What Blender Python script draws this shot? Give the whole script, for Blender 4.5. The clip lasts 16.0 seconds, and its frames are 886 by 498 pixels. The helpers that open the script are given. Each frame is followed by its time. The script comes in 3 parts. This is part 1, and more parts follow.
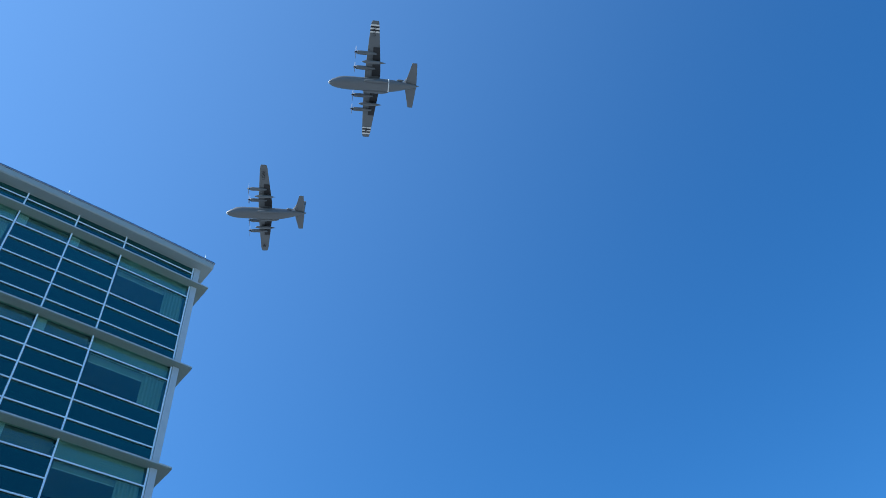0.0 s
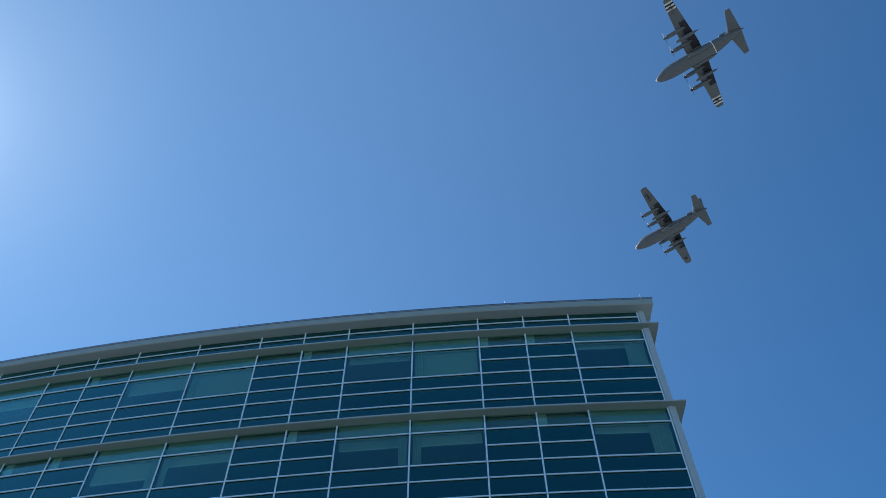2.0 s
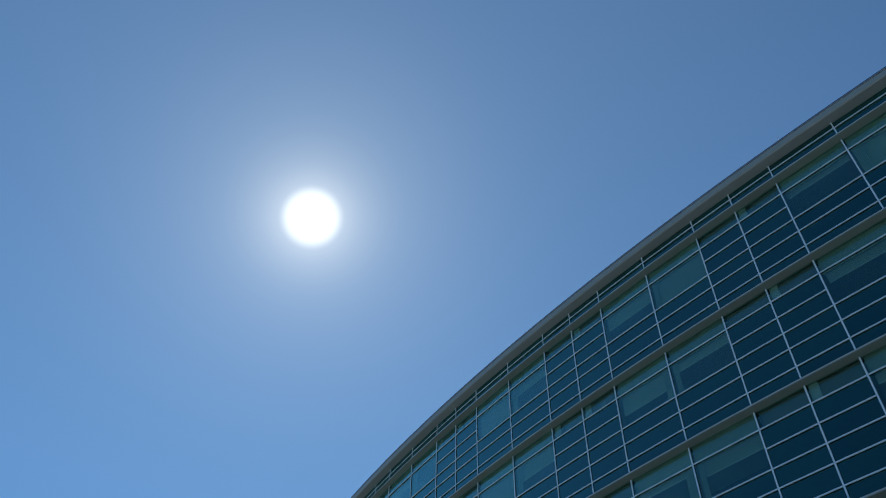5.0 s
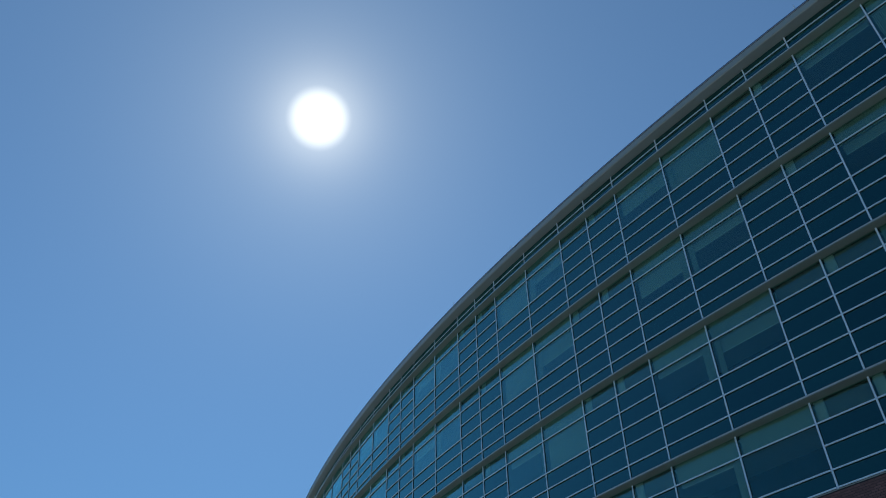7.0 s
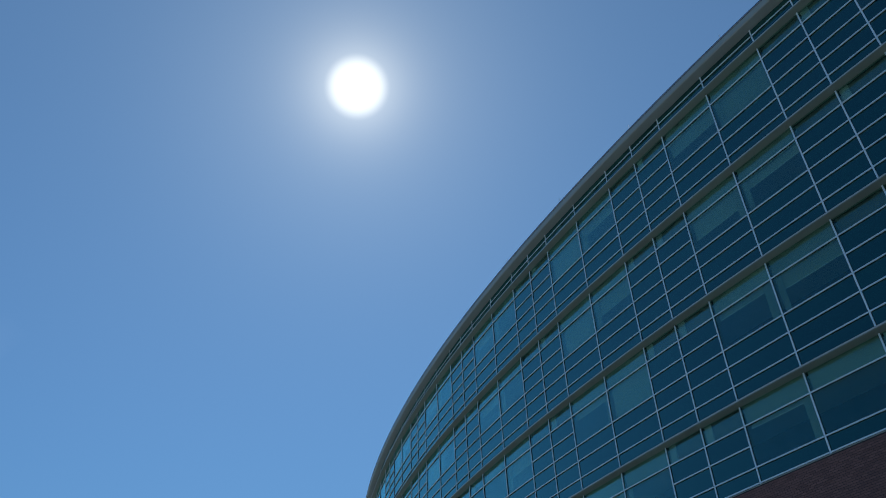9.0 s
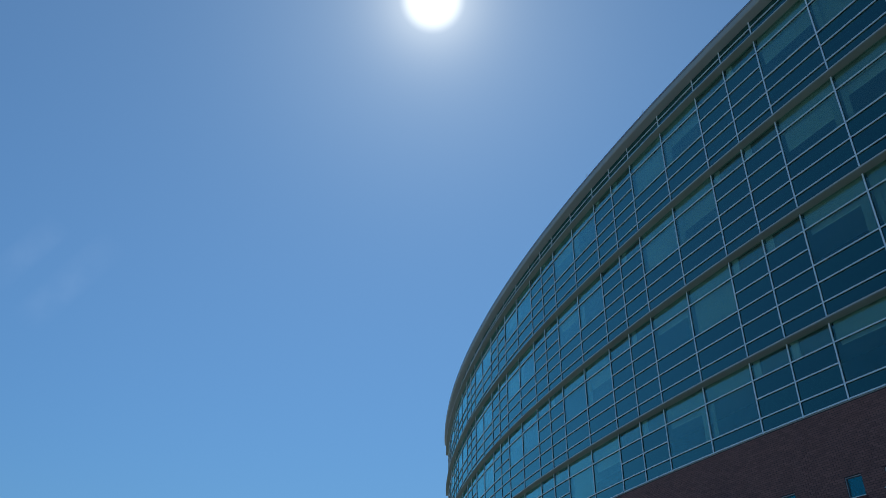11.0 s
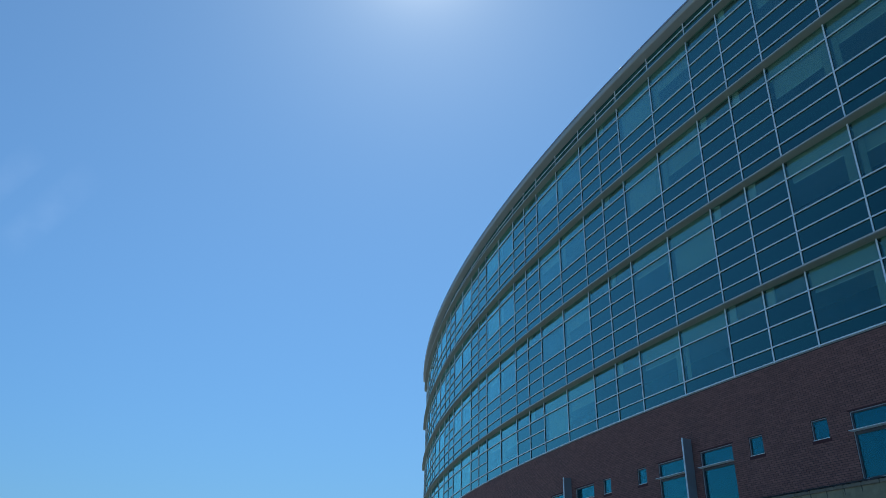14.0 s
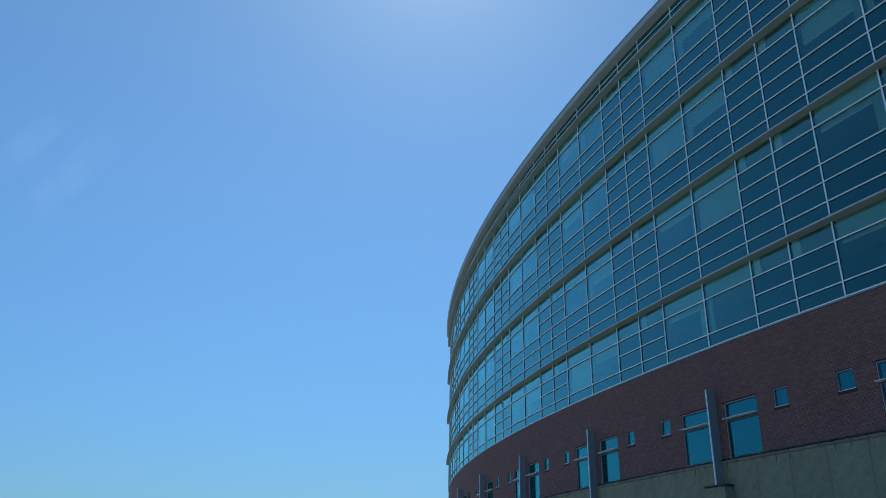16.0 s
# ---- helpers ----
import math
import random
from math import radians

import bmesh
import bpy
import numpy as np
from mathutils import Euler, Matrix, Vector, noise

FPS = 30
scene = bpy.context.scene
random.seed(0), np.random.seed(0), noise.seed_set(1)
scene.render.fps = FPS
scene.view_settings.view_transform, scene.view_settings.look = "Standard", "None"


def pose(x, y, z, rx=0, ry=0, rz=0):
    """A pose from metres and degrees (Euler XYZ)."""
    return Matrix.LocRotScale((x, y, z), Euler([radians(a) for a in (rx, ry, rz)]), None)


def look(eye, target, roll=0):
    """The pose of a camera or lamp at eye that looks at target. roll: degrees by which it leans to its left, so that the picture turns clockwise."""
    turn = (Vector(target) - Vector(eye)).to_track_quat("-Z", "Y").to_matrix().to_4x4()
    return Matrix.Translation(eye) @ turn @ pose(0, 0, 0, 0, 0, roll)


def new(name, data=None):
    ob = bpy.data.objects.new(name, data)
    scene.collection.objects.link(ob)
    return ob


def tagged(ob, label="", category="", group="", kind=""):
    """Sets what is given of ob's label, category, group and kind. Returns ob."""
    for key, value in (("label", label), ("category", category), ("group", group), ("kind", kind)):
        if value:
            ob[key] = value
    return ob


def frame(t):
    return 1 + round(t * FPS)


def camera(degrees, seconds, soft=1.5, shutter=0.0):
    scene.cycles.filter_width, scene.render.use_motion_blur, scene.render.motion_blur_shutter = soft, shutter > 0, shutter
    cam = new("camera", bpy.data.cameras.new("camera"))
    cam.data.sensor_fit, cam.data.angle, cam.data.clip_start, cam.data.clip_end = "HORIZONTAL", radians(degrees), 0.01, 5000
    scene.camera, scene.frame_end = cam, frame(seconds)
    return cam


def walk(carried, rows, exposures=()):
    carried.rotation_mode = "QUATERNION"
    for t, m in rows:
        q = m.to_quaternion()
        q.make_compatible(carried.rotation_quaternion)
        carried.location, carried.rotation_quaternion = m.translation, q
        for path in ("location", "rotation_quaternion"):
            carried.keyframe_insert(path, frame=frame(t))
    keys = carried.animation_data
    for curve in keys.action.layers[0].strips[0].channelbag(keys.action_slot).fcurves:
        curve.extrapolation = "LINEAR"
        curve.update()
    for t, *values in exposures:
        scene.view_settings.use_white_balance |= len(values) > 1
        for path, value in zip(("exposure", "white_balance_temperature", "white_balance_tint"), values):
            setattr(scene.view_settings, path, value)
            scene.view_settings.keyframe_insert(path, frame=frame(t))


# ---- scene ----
# ---- camera and its walk ----
EYE = 1.6                      # a standing person's phone, held up
cam = camera(58.956, 16.0, soft=0.5)
walk(cam, [
    (0.0, pose(0, 0, EYE, 139.902, 5.346, -37.624)),
    (0.5, pose(0, 0, EYE, 141.773, 5.280, -27.922)),
    (1.0, pose(0, 0, EYE, 142.593, 3.717, -17.042)),
    (1.5, pose(0, 0, EYE, 143.425, 2.049, -6.786)),
    (2.0, pose(0, 0, EYE, 144.328, 0.606, 4.257)),
    (2.5, pose(0, 0, EYE, 143.961, -0.147, 16.273)),
    (3.0, pose(0, 0, EYE, 142.931, 0.097, 27.407)),
    (3.5, pose(0, 0, EYE, 141.460, -0.032, 36.239)),
    (4.0, pose(0, 0, EYE, 139.684, -0.165, 42.355)),
    (4.2, pose(0, 0, EYE, 138.869, -0.338, 43.644)),
    (6.3, pose(0, 0, EYE, 133.883, -0.435, 50.587)),
    (6.5, pose(0, 0, EYE, 132.393, -0.006, 50.678)),
    (7.0, pose(0, 0, EYE, 129.404, 0.842, 50.338)),
    (7.5, pose(0, 0, EYE, 128.676, 1.462, 50.706)),
    (8.0, pose(0, 0, EYE, 128.253, 1.564, 51.521)),
    (8.5, pose(0, 0, EYE, 128.367, 1.793, 52.888)),
    (9.0, pose(0, 0, EYE, 126.645, 2.256, 56.095)),
    (9.5, pose(0, 0, EYE, 124.240, 1.096, 58.391)),
    (10.0, pose(0, 0, EYE, 122.812, 0.007, 60.078)),
    (10.2, pose(0, 0, EYE, 122.433, 0.019, 60.385)),
    (12.3, pose(0, 0, EYE, 117.679, -0.992, 61.469)),
    (12.5, pose(0, 0, EYE, 117.358, -0.849, 61.102)),
    (13.0, pose(0, 0, EYE, 116.917, -0.466, 60.188)),
    (13.5, pose(0, 0, EYE, 116.592, -0.657, 59.915)),
    (14.0, pose(0, 0, EYE, 116.199, -1.134, 59.411)),
    (14.5, pose(0, 0, EYE, 115.717, -0.880, 58.656)),
    (15.0, pose(0, 0, EYE, 115.416, -0.736, 58.200)),
    (15.5, pose(0, 0, EYE, 114.894, -0.922, 59.157)),
    (16.0, pose(0, 0, EYE, 112.965, -0.979, 61.225)),
], exposures=[(0.0, 0.91, 5750, 10), (0.5, 0.91, 6000, 10), (1.0, 0.92, 6050, 10), (1.5, 0.70, 5900, 9), (2.0, 0.40, 6150, 9), (3.5, -0.02, 6500, 10),
              (7.0, -0.19, 6500, 10), (10.0, -0.25, 6500, 10), (12.5, 0.03, 6500, 10), (16.0, 0.19, 6500, 10)])

# ---- sky and sun ----
SUN_AZ, SUN_EL = radians(-62.77), radians(48.27)
SUN_DIR = Vector((math.sin(SUN_AZ) * math.cos(SUN_EL), math.cos(SUN_AZ) * math.cos(SUN_EL), math.sin(SUN_EL)))

world = bpy.data.worlds.new("sky")
scene.world = world
world.use_nodes = True
wt = world.node_tree
wt.nodes.clear()
w_out = wt.nodes.new("ShaderNodeOutputWorld")
w_bg = wt.nodes.new("ShaderNodeBackground")
w_sky = wt.nodes.new("ShaderNodeTexSky")
w_sky.sky_type, w_sky.sun_disc = "NISHITA", False
w_sky.sun_elevation, w_sky.sun_rotation = SUN_EL, SUN_AZ % (2 * math.pi)
w_sky.altitude, w_sky.air_density, w_sky.dust_density, w_sky.ozone_density = 500, 0.92, 0.12, 1.4
w_hsv = wt.nodes.new("ShaderNodeHueSaturation")
w_hsv.inputs["Saturation"].default_value = 1.23
w_hsv.inputs["Hue"].default_value = 0.497
wt.links.new(w_sky.outputs["Color"], w_hsv.inputs["Color"])
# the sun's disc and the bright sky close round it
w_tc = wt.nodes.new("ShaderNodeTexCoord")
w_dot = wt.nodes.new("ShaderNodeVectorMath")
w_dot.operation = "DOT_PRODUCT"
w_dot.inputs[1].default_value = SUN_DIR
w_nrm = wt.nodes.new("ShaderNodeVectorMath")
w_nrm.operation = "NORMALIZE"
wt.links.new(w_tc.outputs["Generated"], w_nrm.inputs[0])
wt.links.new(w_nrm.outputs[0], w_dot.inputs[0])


def w_math(op, a, b):
    n = wt.nodes.new("ShaderNodeMath")
    n.operation = op
    for i, v in enumerate((a, b)):
        if isinstance(v, (int, float)):
            n.inputs[i].default_value = v
        else:
            wt.links.new(v, n.inputs[i])
    return n.outputs[0]


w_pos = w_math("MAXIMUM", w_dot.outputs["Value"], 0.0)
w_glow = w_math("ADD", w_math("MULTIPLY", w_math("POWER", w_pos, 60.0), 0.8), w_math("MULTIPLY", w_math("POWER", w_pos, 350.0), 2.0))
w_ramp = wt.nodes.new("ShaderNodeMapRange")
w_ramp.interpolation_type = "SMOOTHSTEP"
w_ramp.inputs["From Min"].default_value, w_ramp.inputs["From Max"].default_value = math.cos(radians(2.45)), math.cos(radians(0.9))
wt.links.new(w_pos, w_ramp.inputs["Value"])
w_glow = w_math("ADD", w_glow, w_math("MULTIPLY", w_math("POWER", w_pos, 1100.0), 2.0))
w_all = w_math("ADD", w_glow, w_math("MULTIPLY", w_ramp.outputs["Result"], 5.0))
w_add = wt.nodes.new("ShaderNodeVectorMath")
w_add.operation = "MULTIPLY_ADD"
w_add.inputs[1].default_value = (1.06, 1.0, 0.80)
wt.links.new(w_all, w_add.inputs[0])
w_sep = wt.nodes.new("ShaderNodeSeparateXYZ")
wt.links.new(w_nrm.outputs[0], w_sep.inputs[0])
w_low = w_math("POWER", w_math("SUBTRACT", 1.0, w_math("MAXIMUM", w_sep.outputs["Z"], 0.0)), 5.0)
w_clear = wt.nodes.new("ShaderNodeVectorMath")     # a clear, dry horizon
w_clear.operation = "MULTIPLY_ADD"
w_clear.inputs[1].default_value, w_clear.inputs[2].default_value = (-0.82, -0.74, -0.64), (1, 1, 1)
wt.links.new(w_low, w_clear.inputs[0])
w_thin = wt.nodes.new("ShaderNodeVectorMath")
w_thin.operation = "MULTIPLY"
wt.links.new(w_hsv.outputs["Color"], w_thin.inputs[0])
wt.links.new(w_clear.outputs[0], w_thin.inputs[1])
w_deep = wt.nodes.new("ShaderNodeVectorMath")      # deep blue away from the sun, a broad pale haze towards it
w_deep.operation = "MULTIPLY"
w_deep.inputs[1].default_value = (0.481, 0.727, 0.834)
wt.links.new(w_thin.outputs[0], w_deep.inputs[0])
w_haze = wt.nodes.new("ShaderNodeVectorMath")
w_haze.operation = "MULTIPLY_ADD"
w_haze.inputs[1].default_value = (0.70, 0.91, 0.96)
wt.links.new(w_math("POWER", w_pos, 2.0), w_haze.inputs[0])
wt.links.new(w_deep.outputs[0], w_haze.inputs[2])


def w_along(axis):
    n = wt.nodes.new("ShaderNodeVectorMath")
    n.operation = "DOT_PRODUCT"
    n.inputs[1].default_value = axis
    wt.links.new(w_nrm.outputs[0], n.inputs[0])
    return n.outputs["Value"]


def w_bump(value, middle, half):
    """A soft bump of that half width: 1 at the middle, 0 beyond."""
    off = w_math("DIVIDE", w_math("SUBTRACT", value, middle), half)
    return w_math("MAXIMUM", w_math("SUBTRACT", 1.0, w_math("MULTIPLY", off, off)), 0.0)


# two faint wisps of high cloud
w_u, w_v = w_along((0.3625, 0.5275, 0.7683)), w_along((-0.2208, 0.8496, -0.4790))
w_near = w_math("GREATER_THAN", w_along((-0.9054, 0.0040, 0.4245)), 0.9)
w_noise = wt.nodes.new("ShaderNodeTexNoise")
w_noise.inputs["Scale"].default_value, w_noise.inputs["Detail"].default_value = 34.0, 4.0
wt.links.new(w_nrm.outputs[0], w_noise.inputs["Vector"])
w_wisp = w_math("ADD", w_math("MULTIPLY", w_bump(w_u, 0.0, 0.07), w_bump(w_v, 0.0, 0.021)), w_math("MULTIPLY", w_bump(w_u, -0.008, 0.05), w_bump(w_v, -0.055, 0.018)))
w_wisp = w_math("MULTIPLY", w_math("MULTIPLY", w_wisp, w_near), w_math("MULTIPLY", w_math("POWER", w_noise.outputs["Fac"], 1.5), 0.42))
w_cloud = wt.nodes.new("ShaderNodeVectorMath")
w_cloud.operation = "MULTIPLY_ADD"
w_cloud.inputs[1].default_value = (1.0, 1.0, 0.95)
wt.links.new(w_wisp, w_cloud.inputs[0])
wt.links.new(w_haze.outputs[0], w_cloud.inputs[2])
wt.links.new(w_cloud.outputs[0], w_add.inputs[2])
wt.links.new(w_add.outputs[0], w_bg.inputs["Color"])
w_bg.inputs["Strength"].default_value = 0.125
wt.links.new(w_bg.outputs[0], w_out.inputs["Surface"])

lamp = bpy.data.lights.new("sun", "SUN")
lamp.energy, lamp.angle, lamp.color = 3.2, radians(0.53), (1.0, 0.95, 0.87)
new("sun", lamp).matrix_world = look(SUN_DIR * 900, (0, 0, 0))


# ---- materials ----
def material(name, colour, rough=0.6, metal=0.0, spec=0.5, vary=0.12, fine=30.0, broad=1.5, bump=0.0, island=0.0, per_object=0.0, coat=0.0, tint=None, ior=1.5):
    """A surface with variation at two scales, some relief, and a random shade for each piece."""
    m = bpy.data.materials.new(name)
    m.use_nodes = True
    nt = m.node_tree
    b = nt.nodes["Principled BSDF"]
    b.inputs["Roughness"].default_value, b.inputs["Metallic"].default_value = rough, metal
    b.inputs["Specular IOR Level"].default_value = spec
    b.inputs["Coat Weight"].default_value = coat
    b.inputs["IOR"].default_value = ior
    if tint:
        b.inputs["Specular Tint"].default_value = (*tint, 1)
    tc = nt.nodes.new("ShaderNodeTexCoord")

    def noise_at(scale, detail):
        n = nt.nodes.new("ShaderNodeTexNoise")
        n.inputs["Scale"].default_value, n.inputs["Detail"].default_value = scale, detail
        nt.links.new(tc.outputs["Object"], n.inputs["Vector"])
        return n.outputs["Fac"]

    def mth(op, a, c):
        n = nt.nodes.new("ShaderNodeMath")
        n.operation = op
        for i, v in enumerate((a, c)):
            if isinstance(v, (int, float)):
                n.inputs[i].default_value = v
            else:
                nt.links.new(v, n.inputs[i])
        return n.outputs[0]

    small, large = noise_at(fine, 5.0), noise_at(broad, 3.0)
    k = mth("ADD", mth("MULTIPLY", mth("SUBTRACT", small, 0.5), 2 * vary), mth("MULTIPLY", mth("SUBTRACT", large, 0.5), 2 * vary))
    if island:
        g = nt.nodes.new("ShaderNodeNewGeometry")
        k = mth("ADD", k, mth("MULTIPLY", mth("SUBTRACT", g.outputs["Random Per Island"], 0.5), 2 * island))
    if per_object:
        g = nt.nodes.new("ShaderNodeObjectInfo")
        k = mth("ADD", k, mth("MULTIPLY", mth("SUBTRACT", g.outputs["Random"], 0.5), 2 * per_object))
    k = mth("ADD", k, 1.0)
    mul = nt.nodes.new("ShaderNodeVectorMath")
    mul.operation = "SCALE"
    mul.inputs[0].default_value = colour
    nt.links.new(k, mul.inputs["Scale"])
    nt.links.new(mul.outputs[0], b.inputs["Base Color"])
    r = mth("ADD", mth("MULTIPLY", mth("SUBTRACT", large, 0.5), 0.25 * rough), rough)
    nt.links.new(r, b.inputs["Roughness"])
    if bump:
        bp = nt.nodes.new("ShaderNodeBump")
        bp.inputs["Strength"].default_value, bp.inputs["Distance"].default_value = 0.6, bump
        nt.links.new(small, bp.inputs["Height"])
        nt.links.new(bp.outputs[0], b.inputs["Normal"])
    return m


def glass(name, tint, mirror, power=4.2, back=None, sheen=(0.62, 1.0, 0.93)):
    """Tinted glazing: clear through, or painted on its back, and a mirror towards grazing views."""
    m = bpy.data.materials.new(name)
    m.use_nodes = True
    nt = m.node_tree
    nt.nodes.clear()
    out = nt.nodes.new("ShaderNodeOutputMaterial")
    mix, tr, gl, fr = (nt.nodes.new("ShaderNode" + n) for n in ("MixShader", "BsdfTransparent", "BsdfGlossy", "LayerWeight"))
    tr.inputs["Color"].default_value = (*tint, 1)
    if back:
        tr = nt.nodes.new("ShaderNodeBsdfDiffuse")
        info, sc, nb = (nt.nodes.new("ShaderNode" + n) for n in ("ObjectInfo", "VectorMath", "MapRange"))
        sc.operation = "SCALE"
        sc.inputs[0].default_value = back
        nb.inputs["To Min"].default_value, nb.inputs["To Max"].default_value = 0.75, 1.3
        nt.links.new(info.outputs["Random"], nb.inputs["Value"])
        nt.links.new(nb.outputs["Result"], sc.inputs["Scale"])
        nt.links.new(sc.outputs[0], tr.inputs["Color"])
    gl.inputs["Roughness"].default_value = 0.015
    gl.inputs["Color"].default_value = (*sheen, 1)
    fr.inputs["Blend"].default_value = 0.5
    po, ma = nt.nodes.new("ShaderNodeMath"), nt.nodes.new("ShaderNodeMath")
    po.operation, ma.operation = "POWER", "MULTIPLY_ADD"
    po.inputs[1].default_value = power
    ma.inputs[1].default_value, ma.inputs[2].default_value = 0.74 - mirror, mirror
    nt.links.new(fr.outputs["Facing"], po.inputs[0])
    nt.links.new(po.outputs[0], ma.inputs[0])
    tc, nz, bp = (nt.nodes.new("ShaderNode" + n) for n in ("TexCoord", "TexNoise", "Bump"))
    nz.inputs["Scale"].default_value, nz.inputs["Detail"].default_value = 0.9, 1.0
    bp.inputs["Strength"].default_value, bp.inputs["Distance"].default_value = 0.25, 0.01
    nt.links.new(tc.outputs["Object"], nz.inputs["Vector"])
    nt.links.new(nz.outputs["Fac"], bp.inputs["Height"])
    nt.links.new(bp.outputs[0], gl.inputs["Normal"])
    nt.links.new(ma.outputs[0], mix.inputs[0])
    nt.links.new(tr.outputs[0], mix.inputs[1])
    nt.links.new(gl.outputs[0], mix.inputs[2])
    nt.links.new(mix.outputs[0], out.inputs["Surface"])
    return m


M_VISION = glass("vision_glass", (0.77, 0.90, 0.83), 0.055, 1.9, None, (0.47, 0.97, 1.0))
M_WINDOW = glass("window_glass", (0.40, 0.76, 0.80), 0.125, 2.8, None, (0.22, 0.95, 1.0))
M_SPANDREL = glass("spandrel_glass", (1, 1, 1), 0.074, 1.72, (0.002, 0.031, 0.026), (0.43, 0.98, 0.99))
M_ALU = material("silver_aluminium", (0.80, 0.95, 1.0), 0.42, metal=0.05, vary=0.05, fine=60)
M_PANEL = material("grey_metal_panel", (0.50, 0.56, 0.56), 0.5, vary=0.06, fine=40, broad=0.4)
M_EAVE = material("grey_eave_metal", (0.385, 0.44, 0.405), 0.5, vary=0.06, fine=40, broad=0.4)
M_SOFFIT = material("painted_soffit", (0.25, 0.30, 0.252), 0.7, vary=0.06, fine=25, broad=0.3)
M_CAP = material("roof_cap_metal", (0.36, 0.38, 0.40), 0.24, metal=0.85, vary=0.08)
# near-black tone that stands in for the shade inside the rooms
M_DARK = material("unlit_room_tone", (0.075, 0.08, 0.09), 0.9, vary=0.3, fine=2, broad=0.5)
M_CEIL = material("white_interior_paint", (0.62, 0.63, 0.60), 0.8, vary=0.05)
M_BLIND = material("pale_blind_fabric", (0.36, 0.395, 0.355), 0.85, vary=0.05, fine=120, broad=0.8, per_object=0.12)
M_BRICK = material("red_brown_brick", (0.235, 0.122, 0.108), 0.85, vary=0.14, fine=45, broad=0.6, bump=0.003, island=0.16)
M_BRICK_ONE = material("red_brown_brick_single", (0.235, 0.122, 0.108), 0.85, vary=0.14, fine=45, broad=0.6, bump=0.003, per_object=0.16)
M_MORTAR = material("dark_mortar", (0.06, 0.05, 0.048), 0.95, vary=0.15, fine=60, broad=0.8)
M_STONE = material("tan_stone", (0.25, 0.256, 0.17), 0.85, vary=0.34, fine=7, broad=0.8, bump=0.003, per_object=0.06)
M_MOSS = material("weathered_joint", (0.05, 0.05, 0.045), 0.9, vary=0.35, fine=8, broad=1.5, bump=0.01)
M_FIN = material("blue_grey_fin_paint", (0.23, 0.262, 0.285), 0.45, vary=0.08, fine=20, broad=0.8)
M_DIM = material("dim_board", (0.20, 0.19, 0.17), 0.85, vary=0.1, fine=8)
M_FRAME = material("dark_window_frame", (0.10, 0.11, 0.12), 0.4, metal=0.5, vary=0.06)
M_FRAME_EDGE = material("window_trim_metal", (0.42, 0.46, 0.48), 0.4, metal=0.3, vary=0.06)
M_SILL_BRICK = material("dark_red_sill_brick", (0.075, 0.03, 0.032), 0.85, vary=0.25, fine=40, broad=3.0, bump=0.003)
M_GASKET = material("dark_gasket", (0.05, 0.06, 0.066), 0.6, vary=0.1)
M_GROUND = material("pale_concrete_ground", (0.245, 0.26, 0.26), 0.9, vary=0.12, fine=2.0, broad=0.05)
M_ROOF = material("roof_membrane", (0.45, 0.45, 0.44), 0.85, vary=0.1, fine=4, broad=0.3)
M_PLANE = material("aircraft_grey", (0.14, 0.15, 0.15), 0.55, vary=0.07, fine=1.6, broad=0.25)
M_PLANE_DARK = material("sooty_black_paint", (0.02, 0.02, 0.02), 0.6, vary=0.2, fine=2)
M_PLANE_WHITE = material("white_stripe_and_sunlit_nose", (0.75, 0.74, 0.68), 0.6, vary=0.05, fine=3)
M_PLANE_PROP = material("propeller_metal", (0.45, 0.46, 0.48), 0.35, metal=0.4, vary=0.05, fine=5)

# ---- the plan: a long facade bowed towards the camera ----
RAD, DIST, PHI = 148.034, 21.362, 0.04386
WIDE, NARROW, STOREY = 2.6703, 1.8610, 4.2
TOP1, SILL = 23.59 + EYE, 8.369 + EYE      # head of the top full storey; foot of the glazing
BAYS = [(WIDE, NARROW, NARROW, WIDE)[i % 4] for i in range(36)]
MULL = [0.0]
for bay in BAYS:
    MULL.append(MULL[-1] + bay)
END = MULL[-1]
MODULE = 2 * (WIDE + NARROW)


def spot(s, off=0.0, z=0.0):
    """A point of the facade: s metres along it from its right end, off metres out of it, z high."""
    a = PHI - s / RAD
    r = RAD + off
    return Vector((r * math.sin(a), DIST + RAD - r * math.cos(a), z))


def at(s, off=0.0, z=0.0, turn=0.0):
    """The pose of a piece there: x along the facade, y into the building, z up."""
    p = spot(s, off, z)
    return pose(p.x, p.y, p.z, 0, 0, math.degrees(PHI - s / RAD) + turn)


def mesh_of(name, verts, faces, mat):
    me = bpy.data.meshes.new(name)
    me.from_pydata([tuple(v) for v in verts], [], faces)
    me.materials.append(mat)
    me.update()
    return me


def bm_mesh(name, bm, mat, smooth=False):
    me = bpy.data.meshes.new(name)
    bmesh.ops.recalc_face_normals(bm, faces=bm.faces)
    bm.to_mesh(me)
    bm.free()
    me.materials.append(mat)
    if smooth:
        for p in me.polygons:
            p.use_smooth = True
    return me


def child(name, me, parent, m=None, label="", kind=""):
    ob = new(name, me)
    ob.parent = parent
    if m is not None:
        ob.matrix_basis = m
    return tagged(ob, label=label, kind=kind)


def box_mesh(name, x0, x1, y0, y1, z0, z1, mat, bevel=0.0):
    bm = bmesh.new()
    bmesh.ops.create_cube(bm, size=1)
    for v in bm.verts:
        v.co = Vector(((x0 + x1) / 2 + v.co.x * (x1 - x0), (y0 + y1) / 2 + v.co.y * (y1 - y0), (z0 + z1) / 2 + v.co.z * (z1 - z0)))
    if bevel:
        bmesh.ops.bevel(bm, geom=bm.edges[:], offset=bevel, segments=1, affect="EDGES")
    return bm_mesh(name, bm, mat)


